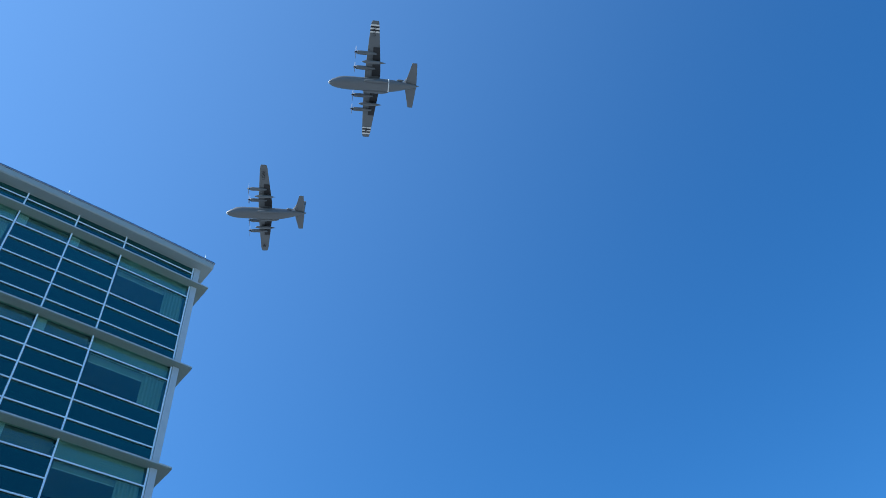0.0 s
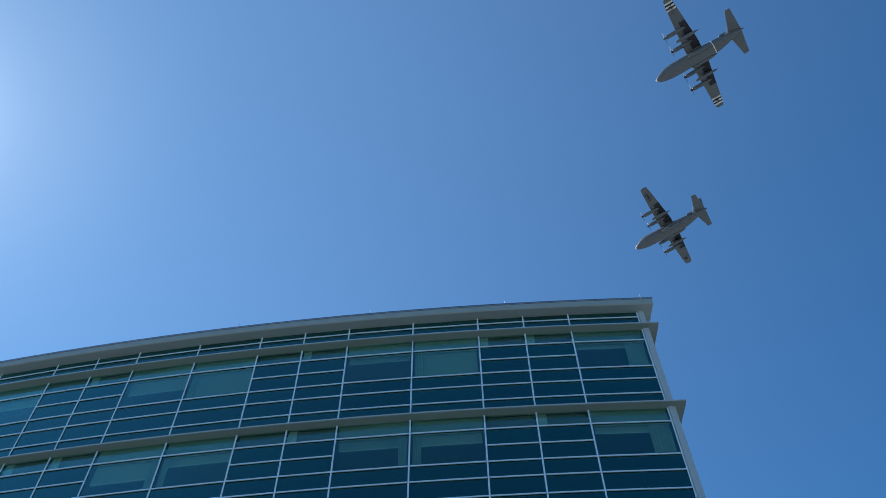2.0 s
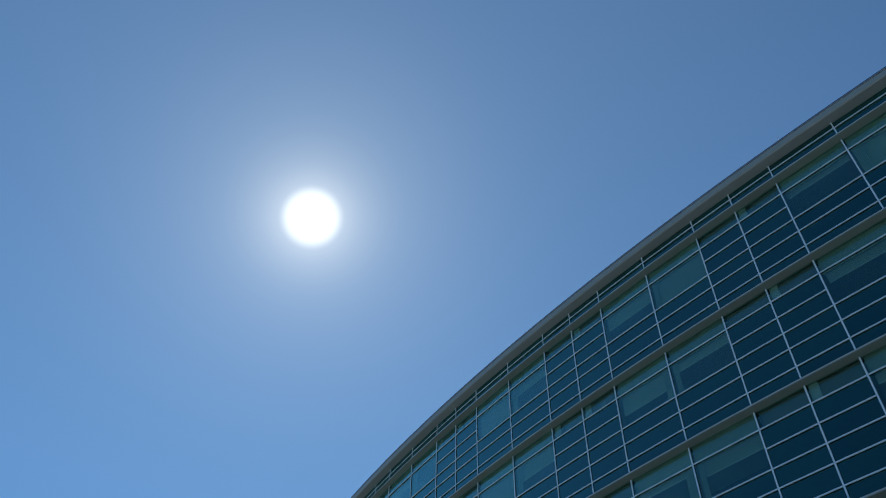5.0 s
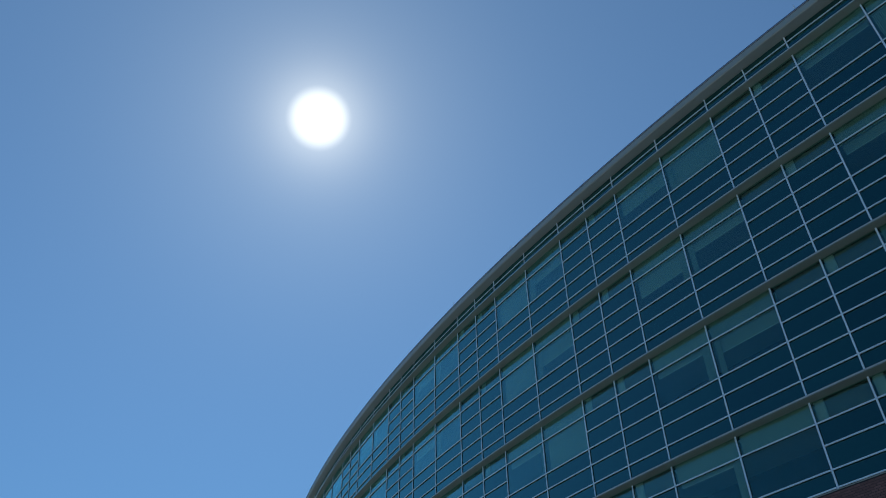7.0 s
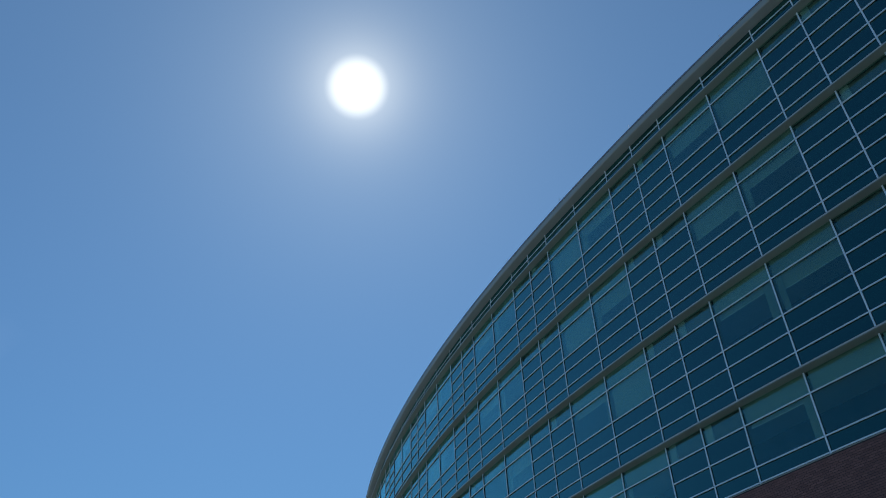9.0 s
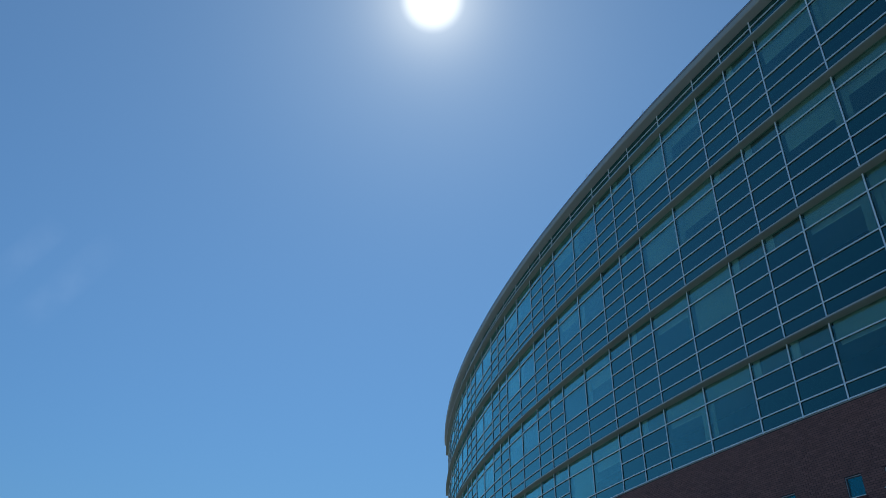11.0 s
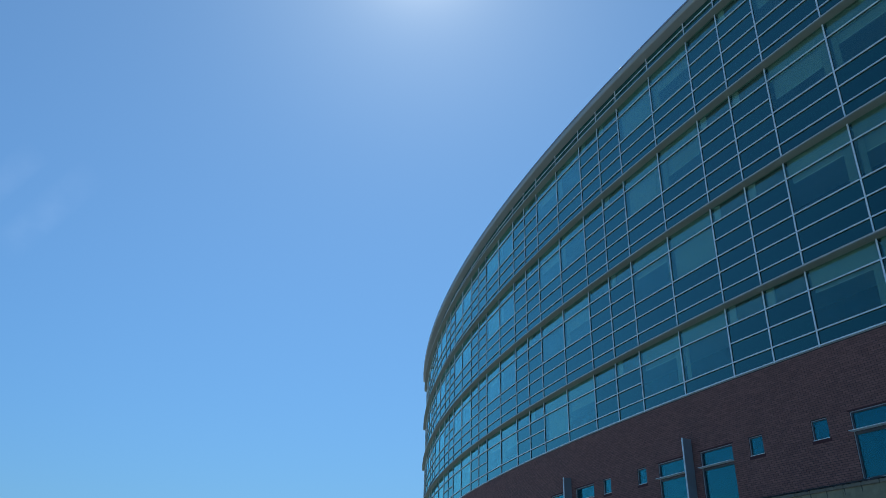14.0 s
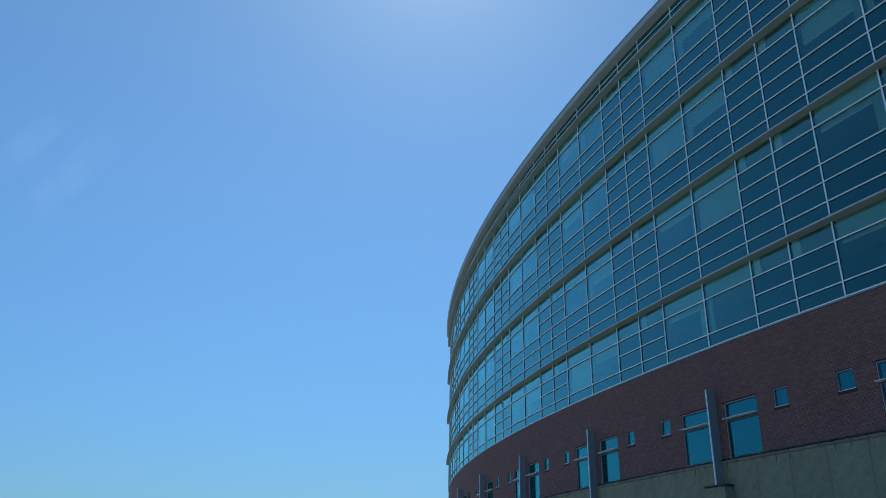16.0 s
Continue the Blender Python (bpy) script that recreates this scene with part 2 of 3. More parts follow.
def sweep(name, profile, s0, s1, mat, step=1.3, cap=True):
    """A closed profile of (off, z) carried along the facade from s0 to s1."""
    n = max(1, round((s1 - s0) / step))
    k = len(profile)
    verts = [spot(s0 + (s1 - s0) * i / n, o, z) for i in range(n + 1) for o, z in profile]
    faces = [(i * k + j, i * k + (j + 1) % k, (i + 1) * k + (j + 1) % k, (i + 1) * k + j) for i in range(n) for j in range(k)]
    if cap:
        faces += [tuple(range(k)), tuple(n * k + j for j in reversed(range(k)))]
    bm = bmesh.new()
    vs = [bm.verts.new(v) for v in verts]
    for fc in faces:
        bm.faces.new([vs[i] for i in fc])
    return bm_mesh(name, bm, mat)


def grid_wall(name, s_range, z_range, holes, o_out, o_in, mat, step=1.5):
    """A curved wall with thickness, and openings (s0, s1, z0, z1) that go through it."""
    ss, zs = {s_range[0], s_range[1]}, {z_range[0], z_range[1]}
    for h in holes:
        ss |= {h[0], h[1]}
        zs |= {h[2], h[3]}
    ss = sorted(ss)
    full = []
    for a, b in zip(ss, ss[1:]):
        n = max(1, math.ceil((b - a) / step))
        full += [a + (b - a) * i / n for i in range(n)]
    ss, zs = full + [ss[-1]], sorted(zs)
    ni, nj = len(ss) - 1, len(zs) - 1

    def solid(i, j):
        if not (0 <= i < ni and 0 <= j < nj):
            return False
        s, z = (ss[i] + ss[i + 1]) / 2, (zs[j] + zs[j + 1]) / 2
        return not any(h[0] < s < h[1] and h[2] < z < h[3] for h in holes)

    bm = bmesh.new()
    memo = {}

    def v(i, j, o):
        if (i, j, o) not in memo:
            memo[i, j, o] = bm.verts.new(spot(ss[i], o_out if o else o_in, zs[j]))
        return memo[i, j, o]

    for i in range(ni):
        for j in range(nj):
            if not solid(i, j):
                continue
            for o in (0, 1):
                bm.faces.new([v(i, j, o), v(i + 1, j, o), v(i + 1, j + 1, o), v(i, j + 1, o)])
            for (di, dj), (p, q) in {(-1, 0): ((i, j), (i, j + 1)), (1, 0): ((i + 1, j), (i + 1, j + 1)), (0, -1): ((i, j), (i + 1, j)), (0, 1): ((i, j + 1), (i + 1, j + 1))}.items():
                if not solid(i + di, j + dj):
                    bm.faces.new([v(*p, 0), v(*q, 0), v(*q, 1), v(*p, 1)])
    return bm_mesh(name, bm, mat)


def structure(name, me, label, category):
    return tagged(new(name, me), label=label, category=category, kind="structure")


# ---- ground ----
bm = bmesh.new()
bmesh.ops.create_circle(bm, cap_ends=True, segments=96, radius=4500)
structure("ground", bm_mesh("ground", bm, M_GROUND), "pale concrete and dry ground in front of the building", "ground")

# ---- curtain wall, storey by storey ----
Z_SOFFIT = 24.66 + EYE
# transoms below each storey's head; the second one only between narrow panes
ROWS = [(0.64, 1.37, 2.09, 2.73, 3.475), (0.65, 1.385, 2.08, 2.74, 3.465), (0.69, 1.405, 2.10, 2.755, 3.48), (0.70, 1.39, 2.09)]
rng = random.Random(5)
cache = {}


def shared(key, make):
    if key not in cache:
        cache[key] = make()
    return cache[key]


def pane(parent, s0, s1, z0, z1, vision):
    w, h = round(s1 - s0 - 0.05, 3), round(z1 - z0 - 0.05, 3)
    mat, kind = (M_VISION, "v") if vision else (M_SPANDREL, "s")
    me = shared(("pane", w, h, kind), lambda: box_mesh("pane", -w / 2, w / 2, 0.0, 0.024, -h / 2, h / 2, mat))
    ob = child("pane", me, parent, at((s0 + s1) / 2, -0.018, (z0 + z1) / 2, rng.uniform(-0.12, 0.12)) @ pose(0, 0, 0, rng.uniform(-0.1, 0.1)))
    return ob


def capped(name, hw, hh, out, cap):
    """A glazing bar: a silver cap in front of a narrower dark gasket neck."""
    bm = bmesh.new()
    for x, z, y0, y1, slot in ((hw, hh, -out, cap - out, 0), (hw - 0.007, hh - 0.007, cap - out, 0.06, 1)):
        made = bmesh.ops.create_cube(bm, size=1)["verts"]
        for v in made:
            v.co = Vector((v.co.x * 2 * x, y0 + (v.co.y + 0.5) * (y1 - y0), v.co.z * 2 * z))
        for f in {f for v in made for f in v.link_faces}:
            f.material_index = slot
    me = bm_mesh(name, bm, M_ALU)
    me.materials.append(M_GASKET)
    return me


def bar_h(parent, s0, s1, z, name="transom", hgt=0.042):
    w = round(s1 - s0 - 0.07, 3)
    me = shared((name, w, hgt), lambda: capped(name, w / 2, hgt / 2, 0.04, 0.032))
    child(name, me, parent, at((s0 + s1) / 2, 0, z))


def bar_v(parent, s, z0, z1, name="mullion", wid=0.055):
    h = round(z1 - z0, 3)
    me = shared((name, wid, h), lambda: capped(name, wid / 2, h / 2, 0.024, 0.02))
    child(name, me, parent, at(s, 0, (z0 + z1) / 2))


def curtain_wall(name, head, foot, rows, storey):
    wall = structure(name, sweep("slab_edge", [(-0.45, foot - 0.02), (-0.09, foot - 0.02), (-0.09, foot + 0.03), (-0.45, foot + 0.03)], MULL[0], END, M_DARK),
                     "curved curtain wall of blue-green glass with silver mullions", "curtain wall")
    for i, s in enumerate(MULL):
        bar_v(wall, s - 0.16 if i == 0 else s, foot, head)
    for i, w in enumerate(BAYS):
        s0, s1 = MULL[i] - (0.16 if i == 0 else 0), MULL[i + 1]
        wide = w > 2
        cuts = [r for j, r in enumerate(rows) if not (wide and j == 1)]
        edges = [head] + [head - r for r in cuts] + [foot]
        for z in edges[1:-1]:
            bar_h(wall, s0, s1, z)
        bar_h(wall, s0, s1, foot + 0.035, "sill_rail")
        for j, (z1, z0) in enumerate(zip(edges, edges[1:])):
            pane(wall, s0, s1, z0, z1, j == 0 or (wide and j == 1))
        fill_bay(i, s0, s1, head, head - rows[0], head - rows[2], wide, storey)
    return wall


# how far each blind is let down, known bays first (storey, bay)
BLIND = {(1, 0): 0.14, (1, 3): 1.0, (1, 4): 0.17, (1, 7): 1.0, (1, 8): 0.45, (1, 11): 0.3, (1, 12): 1.0, (2, 0): 0.2, (2, 3): 0.3, (2, 4): 0.28, (2, 7): 0.25,
         (2, 8): 0.55, (2, 11): 0.5, (2, 12): 1.0, (3, 0): 0.12, (3, 3): 1.0, (3, 4): 0.2, (3, 7): 0.35, (3, 8): 0.12, (3, 11): 0.9, (3, 12): 0.15, (4, 7): 0.0, (4, 8): 0.06, (4, 11): 0.0, (4, 12): 0.12}


def fill_bay(i, s0, s1, head, t1, t3, wide, storey):
    """What shows behind the clear panes of a bay: pelmet, roller blind, the end of a cross wall."""
    mid = (s0 + s1) / 2
    if wide:
        w = round(s1 - s0 - 0.12, 2)
        me = shared(("pelmet", w), lambda: box_mesh("pelmet", -w / 2, w / 2, 0, 0.05, 0, 0.68, M_BLIND, 0.01))
        tagged(new("pelmet", me), "pale boarded window pelmet behind the glass", "pelmet", "window pelmets").matrix_basis = at(mid, -0.11, head - 0.68)
        drop = BLIND.get((storey, i), rng.choice((0.0, 0.0, 0.1, 0.14, 0.2, 0.28, 0.4, 1.0)))
        if drop > 0.04:
            h = round((t1 - t3) * drop, 2)
            me = shared(("blind", w, h), lambda: box_mesh("roller_blind", -w / 2 + 0.06, w / 2 - 0.06, 0, 0.012, -h, 0.1, M_BLIND))
            state = "fully lowered" if drop > 0.8 else "partly lowered" if drop > 0.25 else "mostly raised"
            ob = tagged(new("roller_blind", me), "pale green-grey fabric roller blind, " + state, "blind", "roller blinds")
            ob.matrix_basis = at(mid, -0.19, t1)
            me = shared(("rail", w), lambda: box_mesh("bottom_rail", -w / 2 + 0.06, w / 2 - 0.06, -0.012, 0.024, -0.03, 0.0, M_CEIL, 0.004))
            child("bottom_rail", me, ob, pose(0, 0, -h))
        # a pale cross wall or curtain beside every second wide pane
        side = s1 if i % 4 == 3 else s0
        sign = -1 if i % 4 == 3 else 1
        if rng.random() < 0.75 or i == 0:
            cw = 0.75 if i == 0 else rng.choice((0.22, 0.3, 0.36))
            me = shared(("curtain", cw, storey), lambda: pleat("curtain", cw, t1 - t3 + 0.1))
            tagged(new("curtain", me), "pale hanging curtain gathered beside the window", "curtain", "window curtains").matrix_basis = at(side + sign * (cw / 2 + 0.1), -0.12, t3 - 0.05)
    if not wide:
        w = round(s1 - s0 - 0.12, 2)
        me = shared(("board", w), lambda: box_mesh("pelmet", -w / 2, w / 2, 0, 0.04, 0, 0.68, M_DIM, 0.01))
        tagged(new("pelmet", me), "dim brown boarded pelmet behind the glass", "pelmet", "window pelmets").matrix_basis = at(mid, -0.16, head - 0.68)
    if not wide and (i % 4 == 1 or rng.random() < 0.3):
        cw = 0.32
        me = shared(("stub", cw), lambda: box_mesh("wall_end", -cw / 2, cw / 2, 0, 0.25, 0, 0.68, M_CEIL, 0.01))
        tagged(new("wall_end", me), "pale plastered end of a partition behind the glass", "partition", "partition ends").matrix_basis = at(s1 - cw / 2 - 0.05, -0.11, head - 0.68)


def pleat(name, w, h):
    n = 12
    bm = bmesh.new()
    cols = []
    for k in range(n + 1):
        y = 0.012 if k % 2 else -0.008
        x = -w / 2 + w * k / n
        cols.append([bm.verts.new((x, y, 0)), bm.verts.new((x, y, h)), bm.verts.new((x, y + 0.012, 0)), bm.verts.new((x, y + 0.012, h))])
    for a, b in zip(cols, cols[1:]):
        bm.faces.new((a[0], b[0], b[1], a[1]))
        bm.faces.new((b[2], a[2], a[3], b[3]))
        bm.faces.new((a[1], b[1], b[3], a[3]))
        bm.faces.new((b[0], a[0], a[2], b[2]))
    for c in (cols[0], cols[-1]):
        bm.faces.new((c[0], c[1], c[3], c[2]))
    return bm_mesh(name, bm, M_BLIND)


heads = [TOP1 - STOREY * k for k in range(4)]
for k in range(4):
    foot = heads[k + 1] + 0.09 if k < 3 else SILL
    curtain_wall("wall_glazed_%d" % (k + 1), heads[k], foot, ROWS[k], k + 1)

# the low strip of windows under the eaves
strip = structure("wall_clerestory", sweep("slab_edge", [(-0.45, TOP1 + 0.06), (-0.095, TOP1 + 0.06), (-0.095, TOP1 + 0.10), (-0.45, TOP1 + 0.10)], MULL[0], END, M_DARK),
                  "low strip of dark blue glass under the eaves", "window strip")
z_foot, z_mid = TOP1 + 0.09, TOP1 + 0.725
for i, s in enumerate(MULL):
    bar_v(strip, s - 0.16 if i == 0 else s, z_foot, Z_SOFFIT)
for i in range(36):
    s0, s1 = MULL[i] - (0.16 if i == 0 else 0), MULL[i + 1]
    bar_h(strip, s0, s1, z_mid)
    bar_h(strip, s0, s1, z_foot + 0.035, "sill_rail")
    pane(strip, s0, s1, z_foot, z_mid, False)
    pane(strip, s0, s1, z_mid, Z_SOFFIT, False)

# ledges between the storeys, wrapped round both ends
for k in range(4):
    z = heads[k]
    prof = [(-0.09, z - 0.02), (0.27, z + 0.012), (0.29, z + 0.02), (0.29, z + 0.075), (0.28, z + 0.083), (-0.09, z + 0.083)]
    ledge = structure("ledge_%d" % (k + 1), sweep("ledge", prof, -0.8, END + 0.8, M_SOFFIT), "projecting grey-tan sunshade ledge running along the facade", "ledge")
    child("front_edge", sweep("front_edge", [(0.293, z + 0.04), (0.302, z + 0.04), (0.302, z + 0.088), (0.293, z + 0.088)], -0.8, END + 0.8, M_PANEL), ledge, label="pale grey metal front edge")
    for n, (a, b) in enumerate(((-0.8, -0.5), (END + 0.5, END + 0.8))):
        prof_r = [(-6.0, z + 0.0), (-0.093, z + 0.0), (-0.093, z + 0.083), (-6.0, z + 0.083)]
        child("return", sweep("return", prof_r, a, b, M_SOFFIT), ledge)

# corner posts
for n, (a, b) in enumerate(((-0.43, -0.2), (END + 0.04, END + 0.43))):
    structure("trim_%d" % (n + 1), sweep("corner_post", [(-0.6, SILL), (0.07, SILL), (0.07, Z_SOFFIT), (-0.6, Z_SOFFIT)], a, b, M_PANEL), "light grey metal corner post of the facade", "corner post")

# eaves, roof, end walls, back
zs = Z_SOFFIT
eave = structure("roof", sweep("roof_deck", [(-20, zs + 0.1), (-0.31, zs + 0.1), (-0.31, zs + 0.25), (-20, zs + 0.25)], -0.4, END + 0.4, M_ROOF, 2.6), "flat roof of the building with a projecting eave", "roof")
child("eave", sweep("eave", [(-0.3, zs), (0.40, zs), (0.44, zs + 0.04), (0.44, zs + 0.28), (-0.3, zs + 0.28)], -0.8, END + 0.8, M_EAVE, 0.9), eave, label="grey metal eave with a plain soffit")
child("cap", sweep("cap", [(-0.3, zs + 0.29), (0.455, zs + 0.29), (0.465, zs + 0.30), (0.465, zs + 0.355), (0.461, zs + 0.372), (0.452, zs + 0.384), (0.435, zs + 0.39), (-0.3, zs + 0.39)], -0.83, END + 0.83, M_CAP, 0.9), eave, label="dark metal edge cap")
for a, b in ((-0.8, -0.5), (END + 0.5, END + 0.8)):
    child("eave_return", sweep("eave_return", [(-18, zs), (-0.31, zs), (-0.31, zs + 0.28), (-18, zs + 0.28)], a, b, M_EAVE), eave)
    child("cap_return", sweep("cap_return", [(-18, zs + 0.29), (-0.31, zs + 0.29), (-0.31, zs + 0.39), (-18, zs + 0.39)], a - 0.03, b + 0.03, M_CAP), eave)
for n, (a, b) in enumerate(((-0.40, -0.16), (END + 0.06, END + 0.40))):
    structure("wall_end_%d" % (n + 1), sweep("wall_end", [(-20, 0), (-0.62, 0), (-0.62, zs), (-20, zs)], a, b, M_PANEL), "plain grey end wall of the building", "wall")
structure("wall_back", sweep("wall_back", [(-20.3, 0), (-20, 0), (-20, zs + 0.2), (-20.3, zs + 0.2)], -0.4, END + 0.4, M_PANEL, 3), "plain grey rear wall of the building", "wall")

# floors and rooms behind the glass; the rooms' gloom is put into the colour
for k, z in enumerate(heads + [SILL]):
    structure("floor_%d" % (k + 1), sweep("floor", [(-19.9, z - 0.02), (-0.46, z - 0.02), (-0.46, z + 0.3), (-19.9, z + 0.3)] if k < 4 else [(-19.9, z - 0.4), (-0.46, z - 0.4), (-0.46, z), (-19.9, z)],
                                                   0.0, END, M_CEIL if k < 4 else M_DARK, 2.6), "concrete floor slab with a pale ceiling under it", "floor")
structure("wall_inner", sweep("wall_inner", [(-3.2, 0.1), (-3.0, 0.1), (-3.0, zs), (-3.2, zs)], 0.0, END, M_DARK, 2.6), "inner wall of the rooms, coloured dark to stand for unlit depth", "wall")

# lightning rods on the roof edge
def cone_mesh(name, r1, r2, h, z, mat):
    bm = bmesh.new()
    bmesh.ops.create_cone(bm, cap_ends=True, segments=8, radius1=r1, radius2=r2, depth=h, matrix=pose(0, 0, z + h / 2))
    return bm_mesh(name, bm, mat)


for j in range(15):
    s = -0.4 + 5.62 * j
    rod = tagged(new("lightning_rod", None), "slim metal lightning rod on the roof edge", "lightning rod", "lightning rods")
    rod.matrix_basis = at(s, 0.38, zs + 0.39)
    child("base", shared("rod_base", lambda: cone_mesh("base", 0.05, 0.03, 0.03, 0.0, M_PANEL)), rod)
    child("rod", shared("rod", lambda: cone_mesh("rod", 0.012, 0.006, 0.27, 0.03, M_PANEL)), rod)

# ---- brick storey ----
Z_BRICK0 = 4.12 + EYE
FINS = [MODULE * k + 0.03 for k in range(1, 9)]
BIG = [(c + a, c + b, 4.20 + EYE, 6.17 + EYE) for c in FINS for a, b in ((-2.09, -0.43), (0.43, 2.09))]
SMALL = [(c + a - 0.31, c + a + 0.31, 5.57 + EYE, 6.19 + EYE) for c in FINS for a in (-3.21, 3.21) if c + a < END - 1]
HOLES = BIG + SMALL
brick_wall = structure("wall_brick", grid_wall("wall_brick", (-0.4, END + 0.4), (Z_BRICK0, SILL - 0.03), HOLES, 0.012, -0.28, M_MORTAR), "curved red-brown brick wall with dark mortar", "wall")
child("coping", sweep("coping", [(-0.2, SILL - 0.03), (0.028, SILL - 0.025), (0.028, SILL - 0.002), (-0.2, SILL + 0.01)], -0.4, END + 0.4, M_EAVE), brick_wall, label="grey metal sill strip")


def big_window(h):
    s0, s1, z0, z1 = h
    w, hh = round(s1 - s0, 3), round(z1 - z0, 3)
    c = (s0 + s1) / 2
    base = tagged(new("window", None), "tall two-light window set in brick, teal tinted glass", "window", "tall brick-storey windows", "structure")
    base.matrix_basis = at(c, 0, z0)
    f = 0.06
    for nm, x0, x1, a, b in (("frame_stile", -w / 2, -w / 2 + f, 0, hh), ("frame_stile", w / 2 - f, w / 2, 0, hh), ("frame_rail", -w / 2 + f, w / 2 - f, hh - f, hh), ("frame_rail", -w / 2 + f, w / 2 - f, 0, f), ("frame_rail", -w / 2 + f, w / 2 - f, 1.28, 1.40)):
        child(nm, shared((nm, x0, a, b), lambda: box_mesh(nm, x0, x1, 0.03, 0.10, a, b, M_FRAME, 0.006)), base)
    for a, b in ((f, 1.28), (1.40, hh - f)):
        child("pane", shared(("wp", a), lambda: box_mesh("pane", -w / 2 + f, w / 2 - f, 0.06, 0.08, a, b, M_WINDOW)), base)
    child("sill", shared("bsill", lambda: box_mesh("sill", -w / 2, w / 2, -0.03, 0.028, 0.0, 0.022, M_ALU, 0.004)), base, label="silver metal sill")
    child("head", shared("bhead", lambda: box_mesh("head", -w / 2, w / 2, 0.0, 0.028, hh - 0.026, hh - 0.004, M_FRAME_EDGE, 0.005)), base)
    child("edge_trim", shared("bedge", lambda: box_mesh("edge_trim", -w / 2, -w / 2 + 0.026, 0.0, 0.028, 0.024, hh - 0.028, M_FRAME_EDGE, 0.004)), base)
    child("lintel", shared("blintel", lambda: box_mesh("lintel", -w / 2 - 0.08, w / 2 + 0.08, -0.027, -0.004, hh + 0.004, hh + 0.05, M_SILL_BRICK, 0.005)), base, label="dark red lintel course")
    child("sunshade", shared("shade", lambda: box_mesh("sunshade", -w / 2 - 0.02, w / 2 + 0.02, -0.20, 0.028, 1.378, 1.402, M_ALU, 0.006)), base, label="flat silver sunshade blade")


def small_window(h):
    s0, s1, z0, z1 = h
    w, hh, f = round(s1 - s0, 3), round(z1 - z0, 3), 0.045
    base = tagged(new("window", None), "small square window set in brick, teal tinted glass", "window", "small square windows", "structure")
    base.matrix_basis = at((s0 + s1) / 2, 0, z0)
    for nm, x0, x1, a, b in (("frame_stile", -w / 2, -w / 2 + f, 0, hh), ("frame_stile", w / 2 - f, w / 2, 0, hh), ("frame_rail", -w / 2 + f, w / 2 - f, hh - f, hh), ("frame_rail", -w / 2 + f, w / 2 - f, 0, f)):
        child(nm, shared(("s" + nm, x0, a), lambda: box_mesh(nm, x0, x1, 0.03, 0.09, a, b, M_FRAME, 0.005)), base)
    child("pane", shared("swp", lambda: box_mesh("pane", -w / 2 + f, w / 2 - f, 0.05, 0.07, f, hh - f, M_WINDOW)), base)
    child("sill", shared("ssill", lambda: box_mesh("sill", -w / 2, w / 2, -0.03, 0.028, 0.0, 0.022, M_ALU, 0.004)), base, label="silver metal sill")
    child("edge_trim", shared("sedge", lambda: box_mesh("edge_trim", -w / 2, -w / 2 + 0.022, 0.0, 0.028, 0.024, hh - 0.026, M_FRAME_EDGE, 0.004)), base)
    child("brick_sill", shared("bricksill", lambda: box_mesh("brick_sill", -w / 2 - 0.05, w / 2 + 0.05, -0.03, -0.004, -0.105, -0.004, M_SILL_BRICK, 0.006)), base, label="dark red brick sill course")
    child("head", shared("shead", lambda: box_mesh("head", -w / 2, w / 2, 0.0, 0.028, hh - 0.024, hh - 0.004, M_FRAME_EDGE, 0.005)), base)


for h in BIG:
    big_window(h)
for h in SMALL:
    small_window(h)

# vertical fins between the paired windows, each on a stone pier
for c in FINS:
    fin = tagged(new("fin", None), "tall blue-grey metal fin between paired windows", "fin", "facade fins")
    fin.matrix_basis = at(c, 0, 3.3 + EYE)
    child("plate", shared("finp", lambda: box_mesh("plate", -0.03, 0.03, -0.40, -0.02, 0, 3.42, M_FIN, 0.008)), fin)
    child("nosing", shared("finn", lambda: box_mesh("nosing", -0.033, 0.033, -0.43, -0.40, 0, 3.44, M_ALU, 0.008)), fin, label="silver front edge")
    pier = structure("pier", None, "tan stone pier with a thin cap under the fin", "pier")
    pier.matrix_basis = at(c, 0, 0)
    child("shaft", shared("pier", lambda: box_mesh("shaft", -0.5, 0.5, -0.48, -0.08, 0, 3.24 + EYE, M_STONE, 0.02)), pier)
    child("cap", shared("pcap", lambda: box_mesh("cap", -0.56, 0.56, -0.54, -0.08, 3.24 + EYE, 3.30 + EYE, M_MOSS, 0.015)), pier, label="dark weathered cap")

# ---- stone base ----
base_wall = structure("wall_base", sweep("wall_base", [(-0.3, 0), (0.02, 0), (0.02, Z_BRICK0), (-0.3, Z_BRICK0)], -0.4, END + 0.4, M_MOSS), "tan stone base course with dark weathered joints", "wall")
PANEL = MODULE / 6
for row, (z0, z1) in enumerate(((4.10 - 1.75 + EYE, 4.10 + EYE), (0.65 + EYE, 2.34 + EYE), (-1.6 + EYE, 0.64 + EYE))):
    n = int(END / PANEL)
    me = box_mesh("stone_panel", -PANEL / 2 + 0.0025, PANEL / 2 - 0.0025, -0.07, -0.015, z0 + 0.004, z1 - 0.004, M_STONE, 0.005)
    for j in range(n + 1):
        child("stone_panel", me, base_wall, at((j + 0.5) * PANEL - 0.2, 0, 0, rng.uniform(-0.1, 0.1)))
